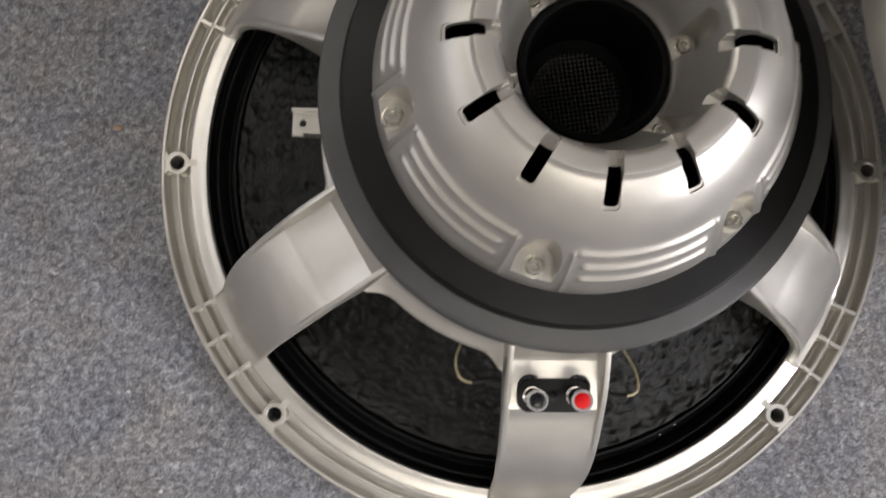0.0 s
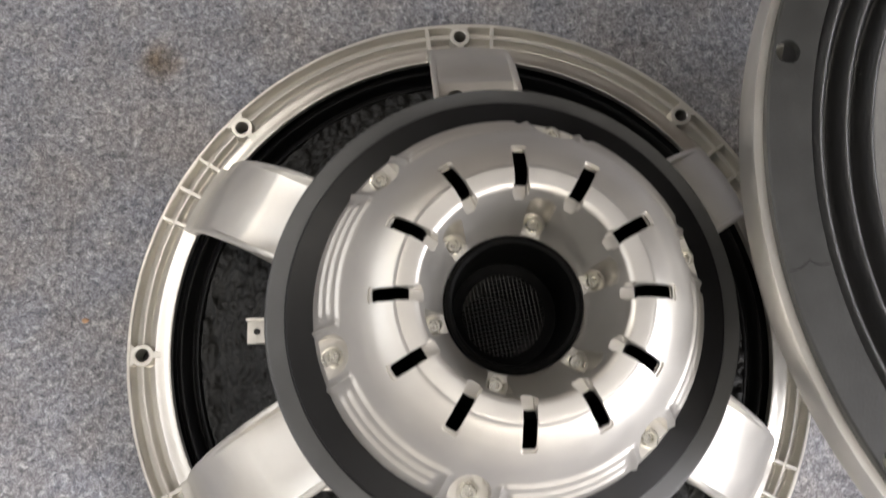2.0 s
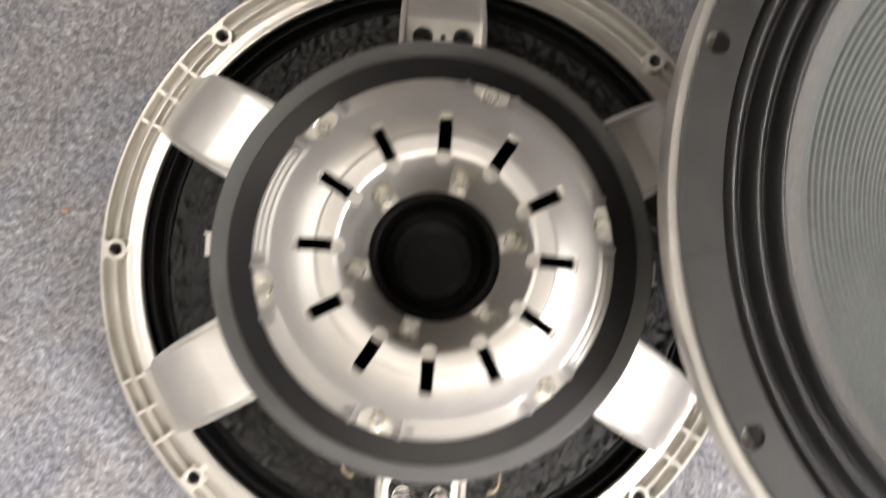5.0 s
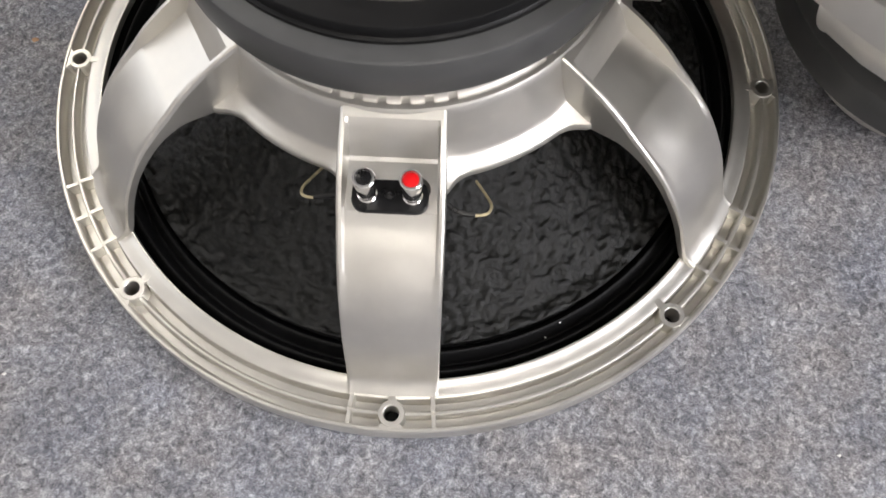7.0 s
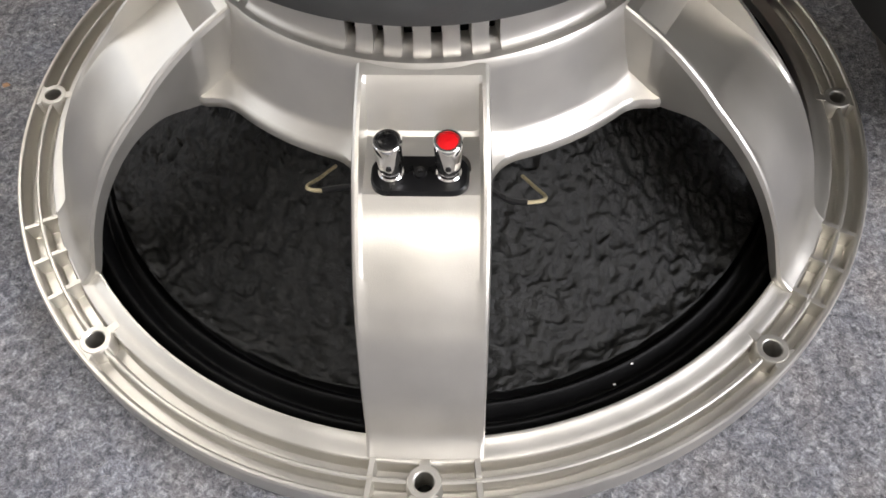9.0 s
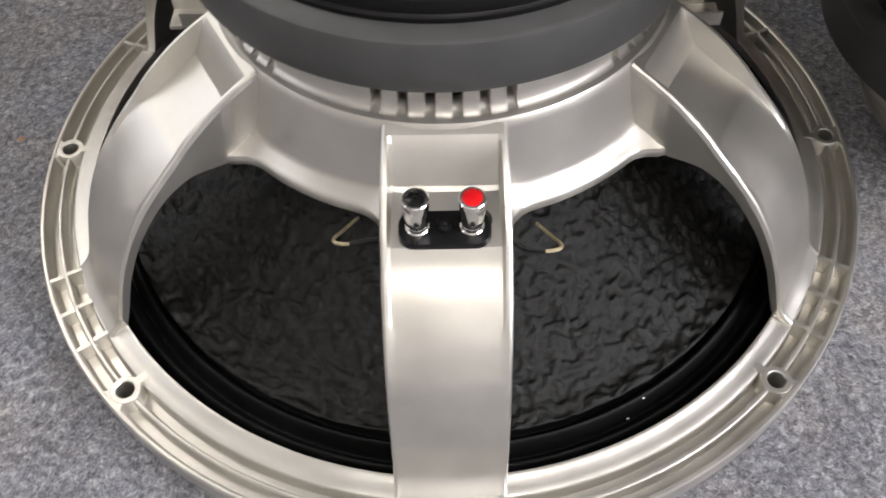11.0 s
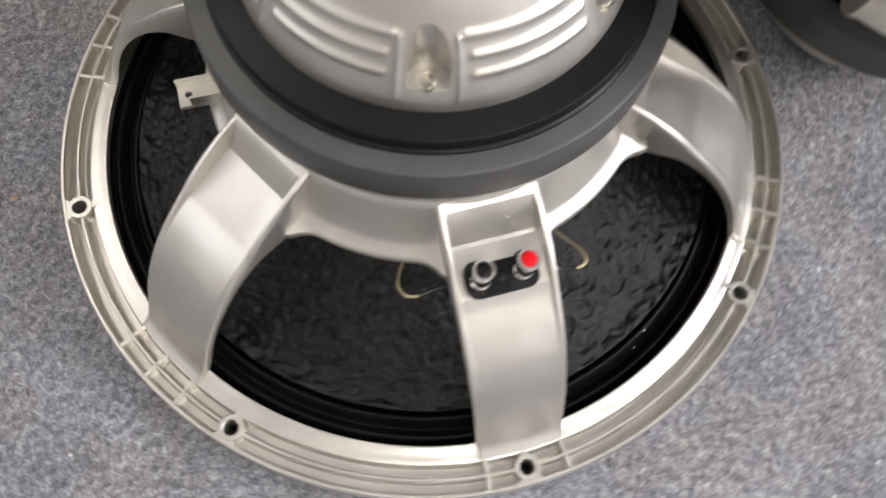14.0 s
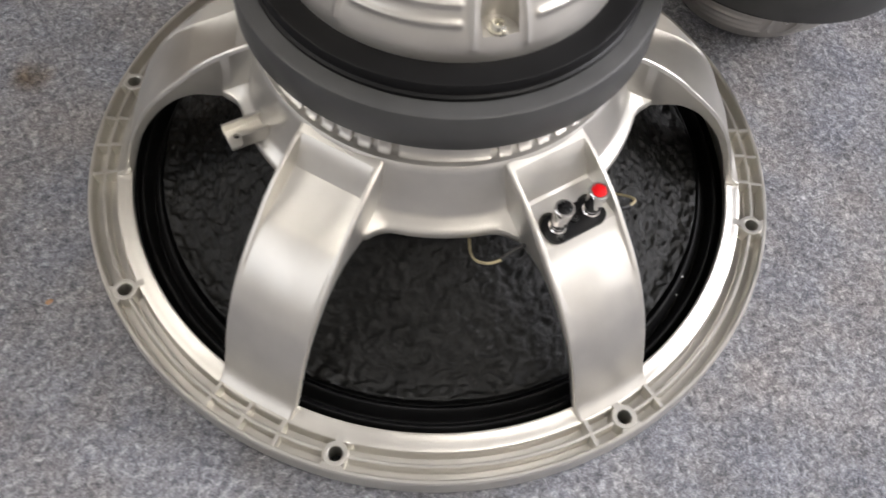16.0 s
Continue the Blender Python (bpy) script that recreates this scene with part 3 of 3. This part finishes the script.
def terminals(thing):
    base = pose(0, 0, 0, 0, 0, 0) @ Matrix.Translation((-0.0005, -0.1368, 0.1196)) @ pose(0, 0, 0, 3)
    plate = part("terminal_plate", prism(rounded(0.0365, 0.0165, 0.0062), 0, 0.0030, 0.0006), plastic_black, thing, "black moulded terminal plate", m=base)
    part("plate_screw", revolve([(0.0002, 0.003), (0.0026, 0.003), (0.0024, 0.0042), (0.0010, 0.0046), (0.0002, 0.0040)], 20, False), plastic_black, plate, "small dark screw")
    for x, mat, label in ((-0.0107, plastic_black, "black"), (0.0107, plastic_red, "red")):
        post = part("terminal_post", revolve([(0.0002, 0.003), (0.0048, 0.003), (0.0048, 0.0042), (0.0042, 0.0048), (0.0041, 0.0062), (0.0044, 0.0066), (0.0046, 0.0090), (0.0051, 0.0170),
                    (0.0054, 0.0212), (0.0053, 0.0224), (0.0049, 0.0228), (0.0042, 0.0228), (0.0039, 0.0222), (0.0002, 0.0222)], 40, False), chrome, plate, "chrome push terminal with a %s end" % label, m=pose(x, 0, 0))
        part("end_cap", revolve([(0.0002, 0.0230), (0.0030, 0.0229), (0.0036, 0.0226), (0.0038, 0.0221)], 32, False), mat, post, "%s plastic end" % label)
        # no hole is cut: a black disc on the post stands for its shade
        part("wire_hole_shade", moved(prism(disc(0.0011, 14), -0.0003, 0.0003), pose(0, -0.0049, 0.0120, 90)), plastic_black, post, "black disc standing for the shade in a wire hole")


def brackets(thing):
    for a in (179.0, -1.0):
        bm = merged(prism([(0.112, -0.0070), (0.1345, -0.0070), (0.1345, 0.0070), (0.112, 0.0070)], 0.1115, 0.1140, 0.0005),
                    prism([(0.112, -0.0070), (0.1345, -0.0070), (0.1345, -0.0055), (0.112, -0.0055)], 0.1139, 0.1190, 0.0004),
                    prism([(0.112, 0.0055), (0.128, 0.0055), (0.128, 0.0070), (0.112, 0.0070)], 0.1139, 0.1210, 0.0004))
        part("bracket", cut(bm, [prism(disc(0.0019, 18, 0.1290, 0), 0.1, 0.13)]), silver, thing, "small silver bracket with a screw hole", m=turn(a))


def diaphragm(thing):
    # corrugated edge, three rolls, one skin seen from both sides
    def rolls(off):
        pts = [(0.2200, 0.0042 + off * 0.2), (0.2085, 0.0044 + off * 0.2)]
        for i in range(61):
            f = i / 60
            pts.append((0.2072 - 0.0310 * f, 0.0108 - 0.0052 * math.cos(2 * math.pi * (f - 0.21) / 0.35) * min(1, 6 * f + 0.3) + off))
        return pts + [(0.1735, 0.0150 + off), (0.1700, 0.0172 + off)]
    skin = rolls(0.0) + rolls(0.0012)[::-1]
    edge = revolve(skin, 240)
    # rear faces take the darker cloth, which paints in the shade behind the rim
    for i, f in enumerate(edge.faces):
        f.material_index = 1 if i % len(skin) >= len(skin) // 2 else 0
    ring = part("surround", edge, surround_mat, thing, "black coated cloth surround with three rolls", 60)
    ring.data.materials.append(cloth_rear_shaded)

    # paper cone: the front is ribbed, the rear wrinkled
    def depth(r):
        f = (0.1720 - r) / 0.1080
        return 0.0155 + 0.0890 * (0.72 * f + 0.28 * f * f)
    front = []
    for i in range(221):
        r = 0.1760 - (0.1760 - 0.0700) * i / 220
        w = 0.0008 * math.sin(2 * math.pi * r / 0.0042) if 0.090 < r < 0.1620 else 0
        front.append((r, depth(r) + w))
    part("cone_front", revolve(front, 200, False), cone_front_mat, thing, "grey pulp cone face with fine concentric ribs", 180)

    def wrinkle(r, z, a, i):
        p = Vector((r * math.cos(a), r * math.sin(a), z))
        q = p * 78 + 0.55 * noise.noise_vector(p * 55) + 0.16 * noise.noise_vector(p * 210)
        d, _ = noise.voronoi(q)
        crease = min(1.0, (d[1] - d[0]) / 0.22) ** 0.6
        deep = max(0.0, 0.55 + 0.9 * noise.noise(p * 48))
        e = noise.ridged_multi_fractal(p * 150 + 0.7 * noise.noise_vector(p * 90), 0.9, 2.1, 3, 1.0, 2.0)
        return r, z + 0.0030 + 0.0034 * deep * (crease - 0.6) + 0.0021 * e
    rear = [(0.1810, 0.0150)] + [(0.1810 - (0.1810 - 0.0620) * i / 120, max(0.0160, depth(0.1810 - (0.1810 - 0.0620) * i / 120))) for i in range(121)]
    part("cone_rear", revolve(rear, 640, False, wrinkle), cone_rear_mat, thing, "black wrinkled paper back of the cone", 180)
    part("cone_edge", revolve([(r, depth(r) - 0.0006) for r in np.linspace(0.1762, 0.1655, 12)], 200, False), edge_mat, thing, "fuzzy warm grey glued edge of the cone", 180)
    part("dust_cap", revolve([(0.0002, 0.0600), (0.017, 0.0612), (0.034, 0.0655), (0.050, 0.0728), (0.064, 0.0830), (0.0725, 0.0910), (0.0740, 0.0950)], 128, False), cone_front_mat, thing, "domed grey dust cap", 60)
    part("glue_ring", revolve([(0.0718, 0.0910), (0.0735, 0.0890), (0.0762, 0.0895), (0.0780, 0.0920), (0.0770, 0.1000), (0.0720, 0.1000)], 128), plastic_black, thing, "glossy black bead of glue round the dust cap")
    gasket = part("gasket", cut(revolve([(0.2075, 0.0), (0.2250, 0.0), (0.2258, 0.0008), (0.2258, 0.0044), (0.2075, 0.0044)], 256), [moved(prism(disc(0.0052, 20), -0.01, 0.02), turn(45 * k) @ pose(R_HOLE, 0, 0)) for k in range(8)]), gasket_mat, thing, "dark fibre gasket ring")
    for a in JOINTS:
        pts = []
        for i in range(29):
            f = i / 28
            r = 0.2082 + 0.0172 * f
            off = 0.0030 * math.exp(-((f - 0.5) / 0.16) ** 2) * (1 if f < 0.5 else 0.6)
            pts.append((r * math.cos(radians(a)) - off * math.sin(radians(a)), r * math.sin(radians(a)) + off * math.cos(radians(a)), 0.0))
        part("gasket_joint", tube(pts, 0.00016, 6), tube_and_shade_black, gasket, "fine dark joint between two gasket pieces")
    part("coil_former", revolve([(0.0620, 0.085), (0.0632, 0.085), (0.0632, 0.172), (0.0620, 0.172)], 96), plate_black, thing, "dark voice coil former")
    part("spider", revolve([(0.0640, 0.1200)] + [(0.064 + 0.038 * i / 60, 0.1185 + 0.0016 * math.sin(i * 2 * math.pi / 8)) for i in range(61)], 128, False), gasket_mat, thing, "dark corrugated centring spider", 60)
    for s, tip in ((-1, -0.1285), (1, -0.1350)):
        z = 0.1045 if s < 0 else 0.1065
        pts = smooth([(s * 0.0400, tip + 0.0260, z - 0.020), (s * 0.0455, tip + 0.0160, z - 0.0160), (s * 0.0480, tip + 0.0080, z - 0.010), (s * 0.0470, tip + 0.0010, z - 0.0035), (s * 0.0440, tip - 0.0020, z - 0.0008), (s * 0.0395, tip - 0.0030, z)], 6)
        part("lead_wire", tube(pts, 0.0008, 8), lead_mat, thing, "pale braided lead wire looping behind a spoke")
        pts = smooth([(s * 0.0400, tip - 0.0029, z), (s * 0.032, tip - 0.002, z + 0.001), (s * 0.022, -0.131, z + 0.003), (s * 0.012, -0.132, 0.113)], 5)
        part("lead_sleeve", tube(pts, 0.0013, 8), plastic_black, thing, "black sleeve on the lead wire")


def loudspeaker():
    thing = new("loudspeaker")
    basket_rim(thing)
    for a in SPOKES:
        spoke(thing, a, "seat" if a % 180 == 90 else "plain")
    collar(thing)
    magnet_parts(thing)
    rear_cap(thing)
    terminals(thing)
    brackets(thing)
    diaphragm(thing)
    return tagged(thing, "large silver and black loudspeaker driver lying face down on the carpet", "loudspeaker", "loudspeaker drivers")


driver = loudspeaker()
TOP = 0.2650
OTHER = copy_thing(driver, pose(0.327, 0.034, TOP, 180, 0, 74.4))
tagged(OTHER, "large loudspeaker driver standing cone up on its silver rear cap")


# ---- loose things on the carpet ----
def fibre_material():
    m, nt, b = material("loose_felt_fibre")
    g = nt.nodes.new("ShaderNodeNewGeometry")
    r = ramp(nt, g.outputs["Random Per Island"], [(0.0, (0.10, 0.10, 0.11)), (0.35, (0.24, 0.24, 0.25)), (0.7, (0.33, 0.33, 0.34)), (1.0, (0.46, 0.46, 0.46))])
    nt.links.new(r.outputs[0], b.inputs["Base Color"])
    b.inputs["Roughness"].default_value = 0.9
    b.inputs["Specular IOR Level"].default_value = 0.15
    return m


def fibres(name, count, x0, x1, y0, y1, label):
    rng = np.random.default_rng(5)
    cx, cy = rng.uniform(x0, x1, count), rng.uniform(y0, y1, count)
    keep = np.hypot(cx, cy) > 0.215
    cx, cy = cx[keep], cy[keep]
    n = len(cx)
    a, bend = rng.uniform(0, 2 * np.pi, n), rng.normal(0, 0.55, n)
    length, width = rng.uniform(0.0016, 0.0052, n), rng.uniform(0.00005, 0.00012, n)
    lift = rng.uniform(0.0002, 0.0011, n)
    verts = np.zeros((n, 6, 3))
    px, py = cx.copy(), cy.copy()
    for k in range(3):
        d = a + bend * (k - 1)
        z = np.where(k == 1, lift, 0.00012)
        verts[:, 2 * k] = np.stack([px - np.sin(d) * width, py + np.cos(d) * width, z], -1)
        verts[:, 2 * k + 1] = np.stack([px + np.sin(d) * width, py - np.cos(d) * width, z], -1)
        px, py = px + np.cos(d) * length / 2, py + np.sin(d) * length / 2
    base = np.arange(n)[:, None] * 6
    faces = np.concatenate([base + np.array([[0, 1, 3, 2]]), base + np.array([[2, 3, 5, 4]])])
    me = bpy.data.meshes.new(name)
    me.from_pydata(verts.reshape(-1, 3).tolist(), [], faces.tolist())
    me.materials.append(fibre_material())
    return tagged(new(name, me), label, "carpet fibres", kind="stuff")


fibres("carpet_fibres", 70000, -0.62, 0.80, -0.50, 0.62, "short loose grey fibres on the felt carpet")

crumb_mat = plain("orange_crumb", (0.45, 0.27, 0.16), 0.7, 0.0, 0.2)
lint_mat = plain("white_lint", (0.75, 0.74, 0.72), 0.8, 0.0, 0.1)


def speck(name, x, y, z, size, mat, label, category, group):
    bm = bmesh.new()
    bmesh.ops.create_icosphere(bm, subdivisions=2, radius=size)
    for v in bm.verts:
        v.co *= 0.75 + 0.5 * noise.noise(v.co * 900 + Vector((x, y, 0)) * 300)
        v.co.z *= 0.55
        v.co.x *= 1.5
    ob = part(name, bm, mat, None, label, 60)
    ob.location = (x, y, z + size * 0.35)
    return tagged(ob, category=category, group=group)


speck("crumb", -0.2645, 0.027, 0.0004, 0.0022, crumb_mat, "small orange crumb lying on the grey carpet", "crumb", "")
rng = random.Random(3)
for k in range(26):
    while True:
        x, y = rng.uniform(-0.5, 0.55), rng.uniform(-0.42, 0.5)
        if math.hypot(x, y) > 0.25 and math.hypot(x - 0.327, y - 0.034) > 0.26:
            break
    speck("lint", x, y, 0.0005, rng.uniform(0.0006, 0.0011), lint_mat, "tiny pale speck of lint on the grey carpet", "lint", "specks of lint on the carpet")
for x, y, z in ((0.0923, -0.1612, 0.0157), (0.0849, -0.1683, 0.0084)):
    speck("lint", x, y, z, 0.0007, lint_mat, "tiny pale speck of lint on the black cloth surround", "lint", "specks of lint on the surround")
